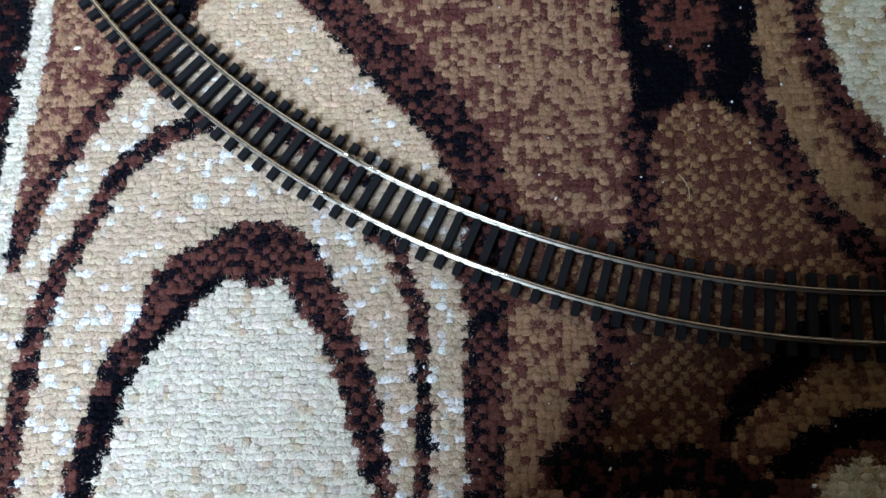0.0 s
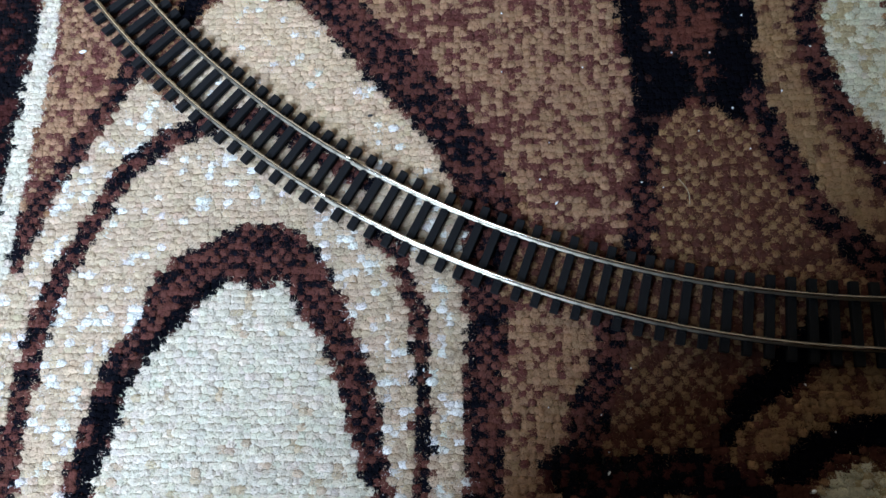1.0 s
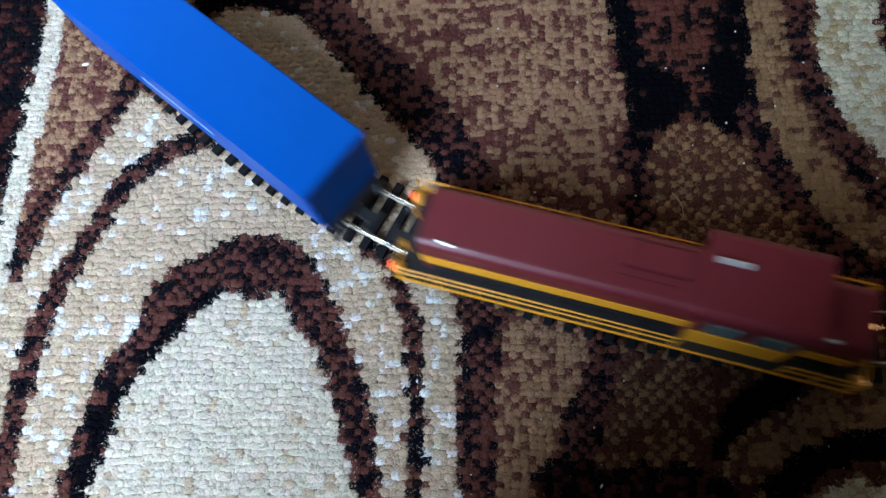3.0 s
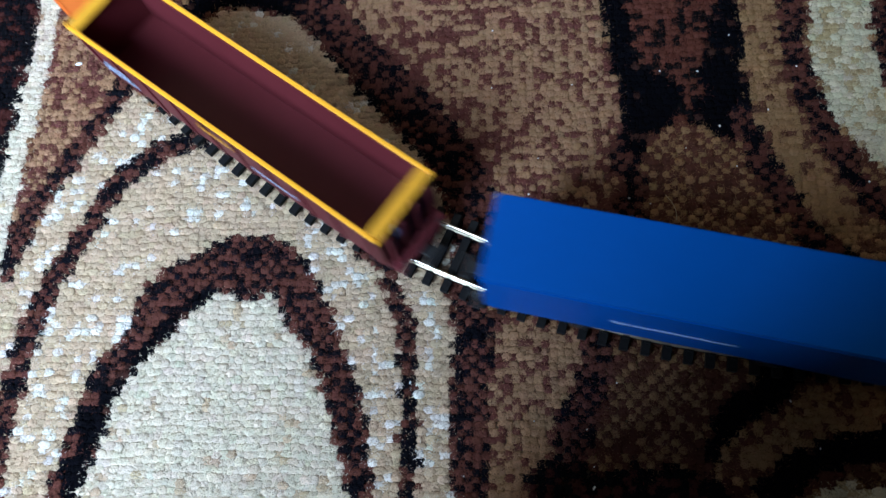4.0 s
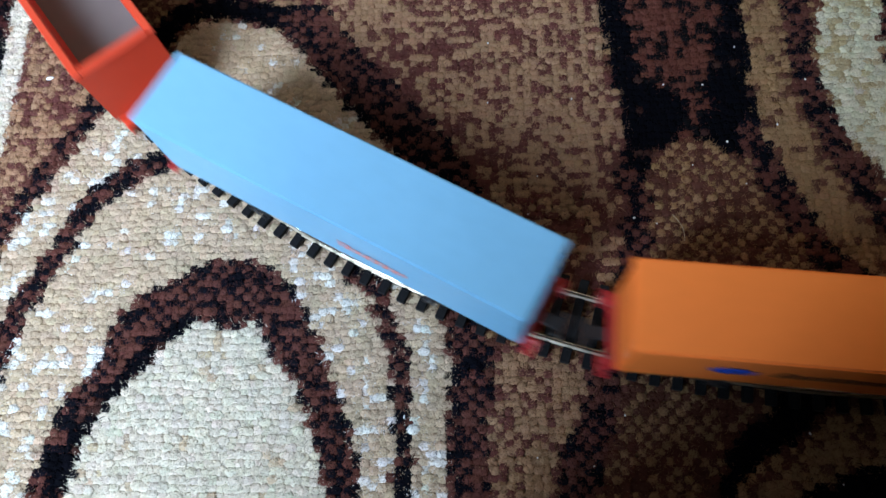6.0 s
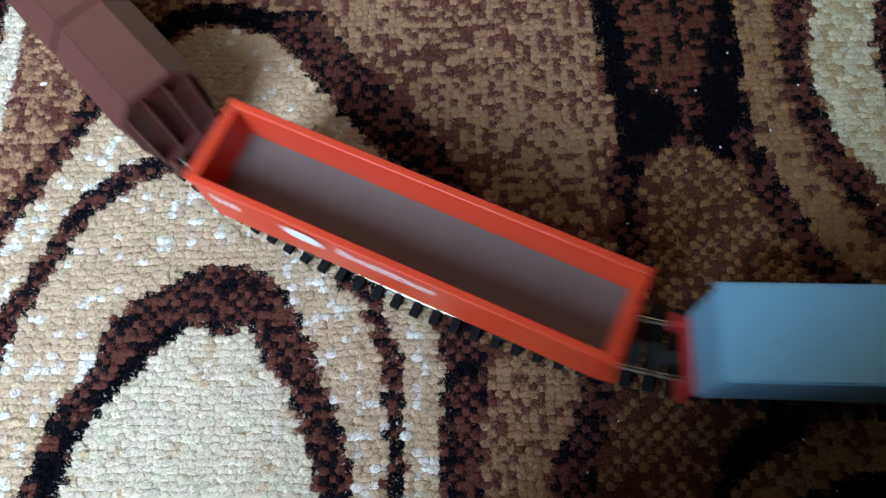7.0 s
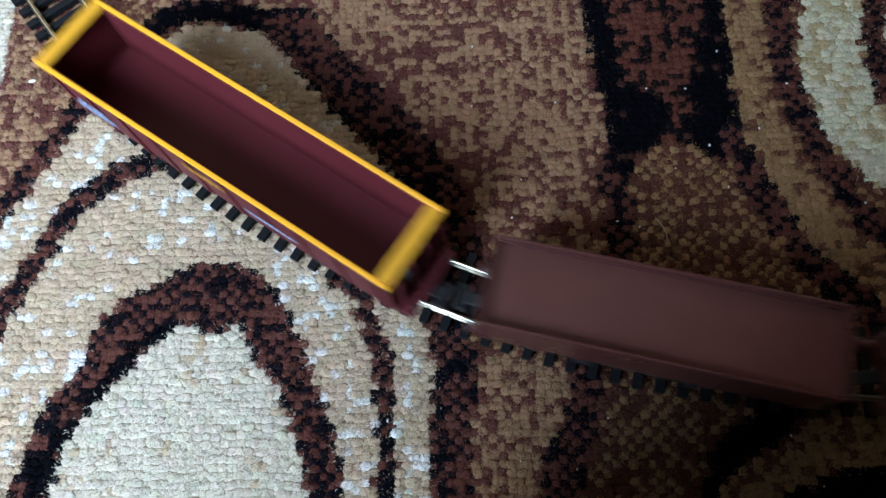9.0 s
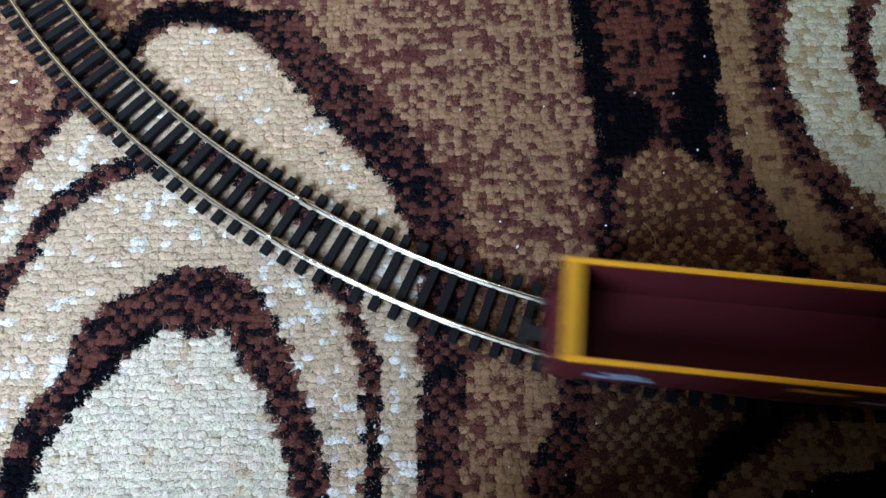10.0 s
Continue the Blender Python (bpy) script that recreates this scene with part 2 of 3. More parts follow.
# lower right field: L darkened to M, partly design, partly the corner's shade
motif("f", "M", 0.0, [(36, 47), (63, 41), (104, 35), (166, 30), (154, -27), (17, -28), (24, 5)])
motif("s", "D", 14.5, [(-6, 73), (-5, 56), (-5, 40), (-5, 20), (-5, 1), (-7, -28)])
motif("f", "A", 0.0, [(3, 46), (10, 52), (34, 48), (40, 41), (31, 22), (24, 3), (20, -28), (3, -28), (1, 8)])
motif("s", "D", 13.2, [(41, 39), (32, 16), (28, -3), (27, -28)])
motif("s", "D", 11.4, [(54, 119), (55, 103), (53, 85), (50, 70)])
motif("f", "K", 0.0, [(51, 221), (51, 161), (54, 143), (55, 123), (59, 114), (68, 127), (79, 129), (89, 124), (105, 121), (106, 146), (104, 174), (108, 217)])
motif("f", "R", 0.0, [(60, 220), (99, 217), (91, 172), (86, 154), (79, 145), (69, 151), (60, 166)])
motif("s", "R", 5.7, [(83, 145), (79, 135), (76, 129)])
motif("s", "D", 12.7, [(100, 132), (106, 113), (114, 94), (123, 77), (135, 64), (148, 54)])
motif("s", "T", 14.1, [(113, 216), (110, 163), (111, 136), (117, 116), (126, 96), (136, 82), (151, 70)])
motif("s", "D", 10.1, [(129, 215), (123, 163), (126, 138), (133, 117), (142, 98), (157, 80)])
motif("f", "Y", 0.0, [(145, 226), (136, 192), (130, 166), (131, 141), (140, 120), (153, 104), (166, 91), (177, 91), (168, 117), (160, 137), (154, 153), (154, 171), (160, 191), (168, 225)])
motif("s", "D", 9.2, [(172, 225), (164, 191), (159, 170), (159, 150), (165, 133), (173, 115)])
motif("f", "Y", 0.0, [(177, 225), (169, 191), (164, 170), (165, 153), (170, 138), (180, 119), (196, 116), (223, 223)])
motif("s", "K", 13.6, [(112, 40), (100, 31), (88, 19), (80, 6)])
# U is T a little darkened, for the same shaded corner
motif("f", "U", 0.0, [(113, 28), (129, 31), (151, 30), (149, 16), (127, 14), (110, 11), (94, 3), (79, -6), (76, 1), (88, 14), (102, 21)])
motif("s", "K", 11.0, [(147, 10), (126, 8), (109, 4), (95, -5)])
# a D stripe given the blacker N yarn, its dim light put into the colour
motif("s", "N", 15.4, [(21, -5), (40, -8), (62, -6), (82, -12)])
motif("f", "Y", 0.0, [(104, -12), (109, -6), (117, -4), (131, -5), (151, -8), (147, -27), (99, -27)])
motif("f", "N", 0.0, [(-268, 243), (-201, 238), (-196, 190), (-196, 147), (-197, 106), (-198, 66), (-229, 65)])
motif("s", "W", 8.4, [(-193, 238), (-191, 190), (-192, 152), (-193, 116), (-194, 87), (-195, 60)])
YARNS = {  # first yarn, second yarn, share of the second, how far it follows the weave's every-other-tuft order, and patches of a few tufts
    "W": ((0.66, 0.575, 0.455), (0.53, 0.40, 0.27), 0.07, 0.0, 0.6),
    "E": ((0.60, 0.435, 0.29), (0.76, 0.72, 0.66), 0.05, 0.0, 0.5),
    "Y": ((0.66, 0.60, 0.43), (0.47, 0.36, 0.20), 0.30, 0.1, 0.4),
    "B": ((0.53, 0.395, 0.272), (0.74, 0.70, 0.64), 0.15, 0.1, 0.4),
    "P": ((0.35, 0.200, 0.115), (0.120, 0.042, 0.035), 0.44, 0.42, 0.05),
    "D": ((0.118, 0.043, 0.033), (0.006, 0.006, 0.009), 0.50, 0.55, 0.02),
    "S": ((0.118, 0.043, 0.033), (0.006, 0.006, 0.009), 0.54, 0.52, 0.04),
    "K": ((0.004, 0.004, 0.006), (0.05, 0.022, 0.018), 0.04, 0.0, 0.3),
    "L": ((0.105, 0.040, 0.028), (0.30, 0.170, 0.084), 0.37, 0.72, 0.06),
    # M and U: L and T darkened, with some corner shade put into the yarn
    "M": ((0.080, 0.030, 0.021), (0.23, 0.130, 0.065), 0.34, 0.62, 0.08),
    "U": ((0.29, 0.165, 0.080), (0.11, 0.045, 0.030), 0.30, 0.3, 0.4),
    "T": ((0.31, 0.180, 0.090), (0.12, 0.052, 0.034), 0.20, 0.3, 0.4),
    "R": ((0.118, 0.040, 0.028), (0.008, 0.007, 0.008), 0.38, 0.1, 0.5),
    "A": ((0.34, 0.195, 0.110), (0.120, 0.042, 0.034), 0.33, 0.3, 0.2),
    "N": ((0.055, 0.018, 0.016), (0.006, 0.006, 0.008), 0.72, 0.0, 0.4),
}


def spline(pts, closed, steps=6):
    p = np.array(pts, float)
    n = len(p)
    out = []
    for i in range(n if closed else n - 1):
        if closed:
            a, b, c, d = p[(i - 1) % n], p[i], p[(i + 1) % n], p[(i + 2) % n]
        else:
            a, b, c, d = p[max(i - 1, 0)], p[i], p[i + 1], p[min(i + 2, n - 1)]
        for k in range(steps):
            u = k / steps
            out.append(0.5 * (2 * b + (c - a) * u + (2 * a - 5 * b + 4 * c - d) * u * u + (3 * b - a - 3 * c + d) * u ** 3))
    if not closed:
        out.append(p[-1])
    return np.array(out)


def inside(q, poly):
    hit = np.zeros(len(q), bool)
    for a, b in zip(poly, np.roll(poly, -1, 0)):
        if a[1] != b[1]:
            cross = ((a[1] > q[:, 1]) != (b[1] > q[:, 1])) & (q[:, 0] < (b[0] - a[0]) * (q[:, 1] - a[1]) / (b[1] - a[1]) + a[0])
            hit ^= cross
    return hit


def along(q, line, half):
    hit = np.zeros(len(q), bool)
    for a, b in zip(line[:-1], line[1:]):
        ab = b - a
        u = np.clip(((q - a) @ ab) / max(ab @ ab, 1e-9), 0, 1)
        hit |= np.hypot(*(q - a - u[:, None] * ab).T) < half
    return hit


def yarn_colours(q, ij, rng):
    """Yarn colour of the tufts at q (mm), with their column and row in the weave."""
    w = q + rng.normal(0, 0.5, q.shape)
    far = np.hypot(w[:, 0] * 0.8 + 40 * np.sin(w[:, 1] / 90), w[:, 1] - 60 + 40 * np.sin(w[:, 0] / 110))
    band = (far / 24).astype(int) % 6
    cls = np.array(list("LDBSWK"))[band]
    near = (w[:, 0] > -232) & (w[:, 0] < 215) & (w[:, 1] > -34) & (w[:, 1] < 232)
    cls[near] = "L"
    for kind, c, width, pts in PATTERN:
        s = inside(w, spline(pts, True)) if kind == "f" else along(w, spline(pts, False), width / 2)
        cls[s & near] = c
    cell = ij // 2
    patch = np.random.default_rng(11).random((300, 300))[cell[:, 0] % 300, cell[:, 1] % 300]
    drift = np.sin(q[:, 0] / 17 + 1.3 * np.sin(q[:, 1] / 23)) * np.sin(q[:, 1] / 19 + 0.8)
    weave = ((ij[:, 0] + ij[:, 1]) % 2) * 0.5
    dots = 0.5 - 0.5 * ((ij[:, 0] % 2) * (ij[:, 1] % 2))  # every second tuft of every second row
    col = np.zeros((len(q), 4))
    for c, (one, two, share, order, clump) in YARNS.items():
        s = np.where(cls == c)[0]
        u = order * (dots if c == "P" else weave)[s] + (1 - order) * rng.random(len(s)) + clump * patch[s] + (0.07 if c == "P" else 0.04) * drift[s]
        pick = np.argsort(np.argsort(u)) / max(len(s), 1) < share
        col[s, :3] = np.where(pick[:, None], two, one)
    col[:, :3] *= rng.normal(1, 0.05, (len(q), 1)).clip(0.8, 1.2)
    col[:, :3] *= rng.normal(1, 0.02, (len(q), 3))
    col[:, 3] = 1
    return col


def pile(name, x0, x1, y0, y1, px, py, fibres, skip, seed, label):
    """Yarn tufts in rows, each a low mound with cut fibres standing on it, as one mesh (metres)."""
    rng = np.random.default_rng(seed)
    nx, ny = int((x1 - x0) / px), int((y1 - y0) / py)
    gi, gj = np.meshgrid(np.arange(nx), np.arange(ny))
    ij = np.c_[gi.ravel(), gj.ravel()]
    q = np.c_[x0 + ij[:, 0] * px, y0 + ij[:, 1] * py]
    wave = 0.0004 * np.sin(q[:, 0] * 150) + 0.0003 * np.sin(q[:, 0] * 61 + 2)
    q = q + np.c_[0.0004 * np.sin(q[:, 1] * 120), wave] + rng.normal(0, 1, q.shape) * (0.10 * px, 0.05 * py)
    if skip:
        keep = ~((q[:, 0] > skip[0]) & (q[:, 0] < skip[1]) & (q[:, 1] > skip[2]) & (q[:, 1] < skip[3]))
        q, ij = q[keep], ij[keep]
    col = yarn_colours(q * 1000, ij, rng)
    n, k = len(q), 6
    ang = np.arange(k) * 2 * np.pi / k
    ring = np.c_[np.cos(ang), np.sin(ang)]
    rx = px * np.where(col[:, 1] > 0.33, 0.86, 0.70) * rng.uniform(0.92, 1.12, n)
    ry = py * 0.68 * rng.uniform(0.94, 1.08, n)
    lean = rng.normal(0, 0.12, (n, 2)) * (px, py)
    top = rng.normal(0, 0.00012, n) - (0.0010 if fibres else 0.0002)
    V = np.zeros((n, 3 * k + 1, 3))
    for r, (f, z, bend) in enumerate(((0.95, np.full(n, -0.0045), 0.0), (1.0, top - 0.00034, 0.4), (0.76, top - 0.00007, 0.8))):
        jit = rng.normal(1, 0.07, (n, k))
        V[:, r * k:(r + 1) * k, 0] = q[:, :1] + lean[:, :1] * bend + f * rx[:, None] * ring[:, 0] * jit
        V[:, r * k:(r + 1) * k, 1] = q[:, 1:] + lean[:, 1:] * bend + f * ry[:, None] * ring[:, 1] * jit
        V[:, r * k:(r + 1) * k, 2] = z[:, None] + (rng.normal(0, 0.00012, (n, k)) if r else 0)
    V[:, 3 * k, :2] = q + lean
    V[:, 3 * k, 2] = top
    F = []
    for r in range(2):
        F += [(r * k + i, r * k + (i + 1) % k, (r + 1) * k + (i + 1) % k) for i in range(k)]
        F += [(r * k + i, (r + 1) * k + (i + 1) % k, (r + 1) * k + i) for i in range(k)]
    F += [(2 * k + i, 2 * k + (i + 1) % k, 3 * k) for i in range(k)]
    tri = (np.array(F)[None] + (np.arange(n) * (3 * k + 1))[:, None, None]).reshape(-1, 3)
    shade = col.copy()
    verts, cols = V.reshape(-1, 3), np.repeat(shade, 3 * k + 1, 0)
    if fibres:
        m = n * fibres
        a, rad = rng.uniform(0, 2 * np.pi, m), np.sqrt(rng.random(m))
        base = np.repeat(q + lean * 0.6, fibres, 0) + np.c_[np.cos(a) * rad * px * 0.66, np.sin(a) * rad * py * 0.62]
        tip = base + rng.normal(0, 0.00080, (m, 2)) + np.c_[np.cos(a) * rad, np.sin(a) * rad] * 0.00025
        zb = np.repeat(top, fibres) - 0.0004 - 0.0002 * rad ** 2
        W = np.zeros((m, 4, 3))
        turn = rng.uniform(0, 2 * np.pi, m)
        fat = rng.uniform(0.00016, 0.00027, m)
        for i in range(3):
            t = turn + i * 2 * np.pi / 3
            W[:, i, 0], W[:, i, 1], W[:, i, 2] = base[:, 0] + fat * np.cos(t), base[:, 1] + fat * np.sin(t), zb
        W[:, 3, :2], W[:, 3, 2] = tip, np.repeat(top, fibres) + rng.uniform(0.0002, 0.0010, m) - 0.0003 * rad ** 2
        T3 = np.array([(0, 1, 3), (1, 2, 3), (2, 0, 3)])
        tri = np.r_[tri, (T3[None] + (np.arange(m) * 4)[:, None, None]).reshape(-1, 3) + len(verts)]
        own = np.repeat(np.arange(n), fibres)
        stray = rng.choice([0, 0, 0, 0, 0, 1, -1, nx, -nx], m) if not skip else 0
        tint = col[np.clip(own + stray, 0, n - 1)]
        tint[:, :3] *= rng.normal(1, 0.07, (m, 1)).clip(0.7, 1.3)
        verts, cols = np.r_[verts, W.reshape(-1, 3)], np.r_[cols, np.repeat(tint, 4, 0)]
    me = bpy.data.meshes.new(name)
    me.vertices.add(len(verts))
    me.vertices.foreach_set("co", verts.ravel())
    me.loops.add(tri.size)
    me.loops.foreach_set("vertex_index", tri.ravel().astype(np.int32))
    me.polygons.add(len(tri))
    me.polygons.foreach_set("loop_start", np.arange(0, tri.size, 3, dtype=np.int32))
    me.polygons.foreach_set("use_smooth", np.ones(len(tri), bool))
    me.update(calc_edges=True)
    at = me.color_attributes.new("yarn", "FLOAT_COLOR", "POINT")
    at.data.foreach_set("color", cols.ravel())
    me.materials.append(YARN)
    ob = new(name, me)
    return tagged(ob, label, kind="stuff")


rug = thing("rug", "patterned woven rug in cream, beige, brown and black swirls", "rug")
part("backing", box(-0.50, 0.80, -0.30, 1.05, FZ, -0.004), BACKING, rug)
DENSE = (-0.222, 0.182, -0.022, 0.213)
pile("woven_surface", *DENSE, 0.0028, 0.0026, 46, None, 5, "cut pile of cream, beige, brown and black yarn").parent = rug
pile("woven_surface", -0.495, 0.795, -0.295, 1.045, 0.0085, 0.008, 0, DENSE, 6, "").parent = rug

def lint_fleck(x, y, w, l, a, mat, label):
    bm = bmesh.new()
    bmesh.ops.create_icosphere(bm, subdivisions=2, radius=0.0005)
    bmesh.ops.scale(bm, vec=(l, w, 0.8), verts=bm.verts)
    for v in bm.verts:
        v.co *= 1 + 0.35 * noise.noise(v.co * 3000 + Vector((x, y, 0)))
    me = bpy.data.meshes.new("lint_fleck")
    bm.to_mesh(me)
    bm.free()
    me.materials.append(mat)
    ob = tagged(new("lint_fleck", me), label, "lint", "lint on the rug")
    ob.matrix_basis = pose(x / 1000, y / 1000, 0.0004, 0, 0, a)


for x, y, w, l, a in ((-172.5, 163.5, 1.4, 3.2, 10), (101.3, -11.6, 1.2, 1.8, 20), (35.8, -6, 0.8, 1.5, 60), (90.4, 126.8, 0.9, 0.9, 0),
                      (22.5, 90.4, 0.7, 1.6, 50), (-27, 29, 0.6, 1.4, 80)):
    lint_fleck(x, y, w, l, a, LINT, "tiny white lint fleck on the rug")
lint_fleck(-49, 129, 1.1, 2.2, 10, BLACK, "tiny dark fleck on the beige pile")
specks = random.Random(23)
for k in range(22):
    w = specks.uniform(0.35, 0.6)
    lint_fleck(specks.uniform(-10, 150), specks.choice((specks.uniform(-12, 30), specks.uniform(95, 185))), w, w * specks.uniform(1, 1.8),
               specks.uniform(0, 180), LINT, "white speck of dust on the dark pile")
cv = bpy.data.curves.new("pale_fibre", "CURVE")
cv.dimensions, cv.bevel_depth, cv.bevel_resolution = "3D", 0.00012, 1
sp = cv.splines.new("POLY")
sp.points.add(6)
for i in range(7):
    u = i / 6
    sp.points[i].co = (0.0677 + 0.003 * u + 0.0012 * math.sin(3 * u), 0.0985 - 0.010 * u, 0.0006 + 0.0008 * math.sin(3.1 * u), 1)
cv.materials.append(HAIR)
tagged(new("pale_fibre", cv), "thin pale loose fibre on the rug", "fibre")

# ---- the track: a circle of twelve curved sections ----
CX, CY, RAD, RAIL_TOP = 0.1488, 0.4393, 0.397, 0.005
GAUGE = 0.0165
SECTION = 30.0
JOINT_S = -0.2165


def on_track(s, r=RAD, z=0.0):
    a = s / RAD
    return pose(CX + r * math.sin(a), CY - r * math.cos(a), z, 0, 0, math.degrees(a))


def swept(prof, radius, a0, a1, n):
    """A (radial, z) profile swept along an arc about the track's centre; angle 0 points to -y."""
    bm = bmesh.new()
    rings = []
    for i in range(n + 1):
        a = a0 + (a1 - a0) * i / n
        rings.append([bm.verts.new(((radius + r) * math.sin(a), -(radius + r) * math.cos(a), z)) for r, z in prof])
    k = len(prof)
    for i in range(n):
        for j in range(k):
            bm.faces.new((rings[i][j], rings[i][(j + 1) % k], rings[i + 1][(j + 1) % k], rings[i + 1][j]))
    bm.faces.new(rings[0])
    bm.faces.new(rings[-1][::-1])
    bmesh.ops.recalc_face_normals(bm, faces=bm.faces[:])
    return bm


HEAD = [(-0.00044, 0.0038), (0.00044, 0.0038)] + [(0.00049 * math.cos(math.pi * i / 10), 0.0044 + 0.0006 * math.sin(math.pi * i / 10)) for i in range(11)]
FOOT = [(-0.0010, 0.0026), (0.0010, 0.0026), (0.0010, 0.0029), (0.0003, 0.0032), (0.00028, 0.00382), (-0.00028, 0.00382), (-0.0003, 0.0032), (-0.0010, 0.0029)]
section = thing("track_section", "curved model railway track, silver rails on black sleepers", "track", "track sections")
half = radians(SECTION) / 2
gap = 0.00025 / RAD
for side in (-1, 1):
    rr = RAD + side * (GAUGE / 2 + 0.0005)
    rail = part("rail", swept(HEAD, rr, -half + gap, half - gap, 40), NICKEL, section, "nickel silver rail")
    for p in rail.data.polygons:
        p.use_smooth = True
    part("rail_foot", swept(FOOT, rr, -half + gap, half - gap, 40), BRASSY, rail)
    part("rail_joiner", swept([(-0.0014, 0.0024), (0.0014, 0.0024), (0.0014, 0.0031), (0.0006, 0.0034), (-0.0006, 0.0034), (-0.0014, 0.0031)],
                              rr, half - 0.0035 / RAD, half + 0.0035 / RAD, 3), BRASSY, rail)
N_SLEEPERS = 29
bm = bmesh.new()
add_box(bm, -0.00155, 0.00155, -0.0148, 0.0148, 0.0, 0.0025, 0.0002, 1)
for side in (-1, 1):
    for k in (-1, 1):
        add_box(bm, -0.0007, 0.0007, side * (GAUGE / 2 + 0.0005) + k * 0.00155 - 0.0004, side * (GAUGE / 2 + 0.0005) + k * 0.00155 + 0.0004, 0.0024, 0.0032)
first = part("sleeper", bm, SLEEPER, section, "black plastic sleeper")
pitch = radians(SECTION) / N_SLEEPERS
for i in range(N_SLEEPERS):
    a = -half + (i + 0.5) * pitch
    m = pose(RAD * math.sin(a), -RAD * math.cos(a), 0.0004, 0, 0, math.degrees(a) + random.uniform(-0.4, 0.4))
    if i == 0:
        first.matrix_basis = m
    else:
        ob = new("sleeper", first.data)
        ob.parent = section
        ob.matrix_basis = m
        tagged(ob, "black plastic sleeper")
for side in (-1, 1):
    part("tie_strip", swept([(-0.0007, 0.0005), (0.0007, 0.0005), (0.0007, 0.0018), (-0.0007, 0.0018)], RAD + side * 0.0089, -half + pitch, half - pitch, 30), SLEEPER, section)
base_angle = math.degrees(JOINT_S / RAD) + SECTION / 2
section.matrix_basis = pose(CX, CY, 0, 0, 0, base_angle)
for k in range(1, 12):
    copy_thing(section, pose(CX, CY, 0, 0, 0, base_angle + k * SECTION))

# ---- the train (each vehicle in its own space: x ahead, z from the rail's top) ----
TRAIN = []  # (thing, middle of the vehicle behind the train's zero, half of its bogie spacing)


def running_gear(v, L, p, frame_mat, frame_label, W=0.024, deck=0.012):
    part("underframe", box(-L / 2, L / 2, -W / 2, W / 2, deck - 0.004, deck, 0.0005), frame_mat, v, frame_label)
    lean = math.degrees(math.asin(p / RAD))
    for e in (-1, 1):
        bm = bmesh.new()
        for sd in (-1, 1):
            add_box(bm, -0.0125, 0.0125, sd * 0.0105 - 0.001, sd * 0.0105 + 0.001, 0.003, 0.0068, 0.0004, 1)
            for ax in (-0.009, 0.009):
                add_box(bm, ax - 0.002, ax + 0.002, sd * 0.0118 - 0.0008, sd * 0.0118 + 0.0008, 0.0028, 0.0068, 0.0004, 1)
        add_box(bm, -0.003, 0.003, -0.010, 0.010, 0.004, 0.008)
        bogie = part("bogie", bm, BLACK, v, "black plastic bogie", pose(e * p, 0, 0, 0, 0, e * lean))
        for ax in (-0.009, 0.009):
            bm = rod((ax, -0.009, 0.0055), (ax, 0.009, 0.0055), 0.0009)
            for sd in (-1, 1):
                add_rod(bm, (ax, sd * 0.0073, 0.0055), (ax, sd * 0.0090, 0.0055), 0.0055, 18)
                add_rod(bm, (ax, sd * 0.0070, 0.0055), (ax, sd * 0.0074, 0.0055), 0.0063, 18)
            part("wheelset", bm, STEEL, bogie)
        bm = box(L / 2 - 0.002, L / 2 + 0.010, -0.0022, 0.0022, 0.0045, 0.0068, 0.0004, 1)
        add_box(bm, L / 2 + 0.0075, L / 2 + 0.0105, -0.0045, 0.0045, 0.004, 0.0078, 0.0005, 1)
        part("coupler", bm, BLACK, v, "black coupler", pose(0, 0, 0, 0, 0, 0 if e > 0 else 180))
        for sd in (-1, 1):
            bm = rod((L / 2 - 0.001, sd * 0.0098, deck - 0.002), (L / 2 + 0.0045, sd * 0.0098, deck - 0.002), 0.0011)
            add_rod(bm, (L / 2 + 0.0040, sd * 0.0098, deck - 0.002), (L / 2 + 0.0050, sd * 0.0098, deck - 0.002), 0.0026, 14)
            part("buffer", bm, frame_mat, v, "", pose(0, 0, 0, 0, 0, 0 if e > 0 else 180))


def print_on_side(v, name, x0, x1, z0, z1, y, mat, label="", oval=False, skew=0.0):
    """Flat printing on the outer side; an oval or a bar."""
    bm = bmesh.new()
    if oval:
        add_rod(bm, (0, 0, 0), (0, 0.0003, 0), 0.5, 24)
        bmesh.ops.scale(bm, vec=(x1 - x0, 1, z1 - z0), verts=bm.verts)
        bmesh.ops.translate(bm, vec=((x0 + x1) / 2, y - 0.0002, (z0 + z1) / 2), verts=bm.verts)
    else:
        add_box(bm, x0, x1, y - 0.0002, y + 0.0002, z0, z1)
    for w in bm.verts:
        w.co.x += skew * (w.co.z - z0)
    return part(name, bm, mat, v, label)


def script_bars(v, name, x0, x1, z0, z1, y, mat, count, label):
    """A line of unreadable lettering as slanted bars of its size."""
    rng = random.Random(name)
    bm = bmesh.new()
    w = (x1 - x0) / count
    for i in range(count):
        h = (z1 - z0) * (1.0 if i == 0 else rng.uniform(0.55, 0.85))
        a = x0 + i * w
        vs = bmesh.ops.create_cube(bm, size=1.0)["verts"]
        bmesh.ops.scale(bm, vec=(w * 0.50, 0.0004, h), verts=vs)
        bmesh.ops.translate(bm, vec=(a + w / 2, y, z0 + h / 2), verts=vs)
        for q in vs:
            q.co.x += 0.3 * (q.co.z - z0)
    return part(name, bm, mat, v, label)


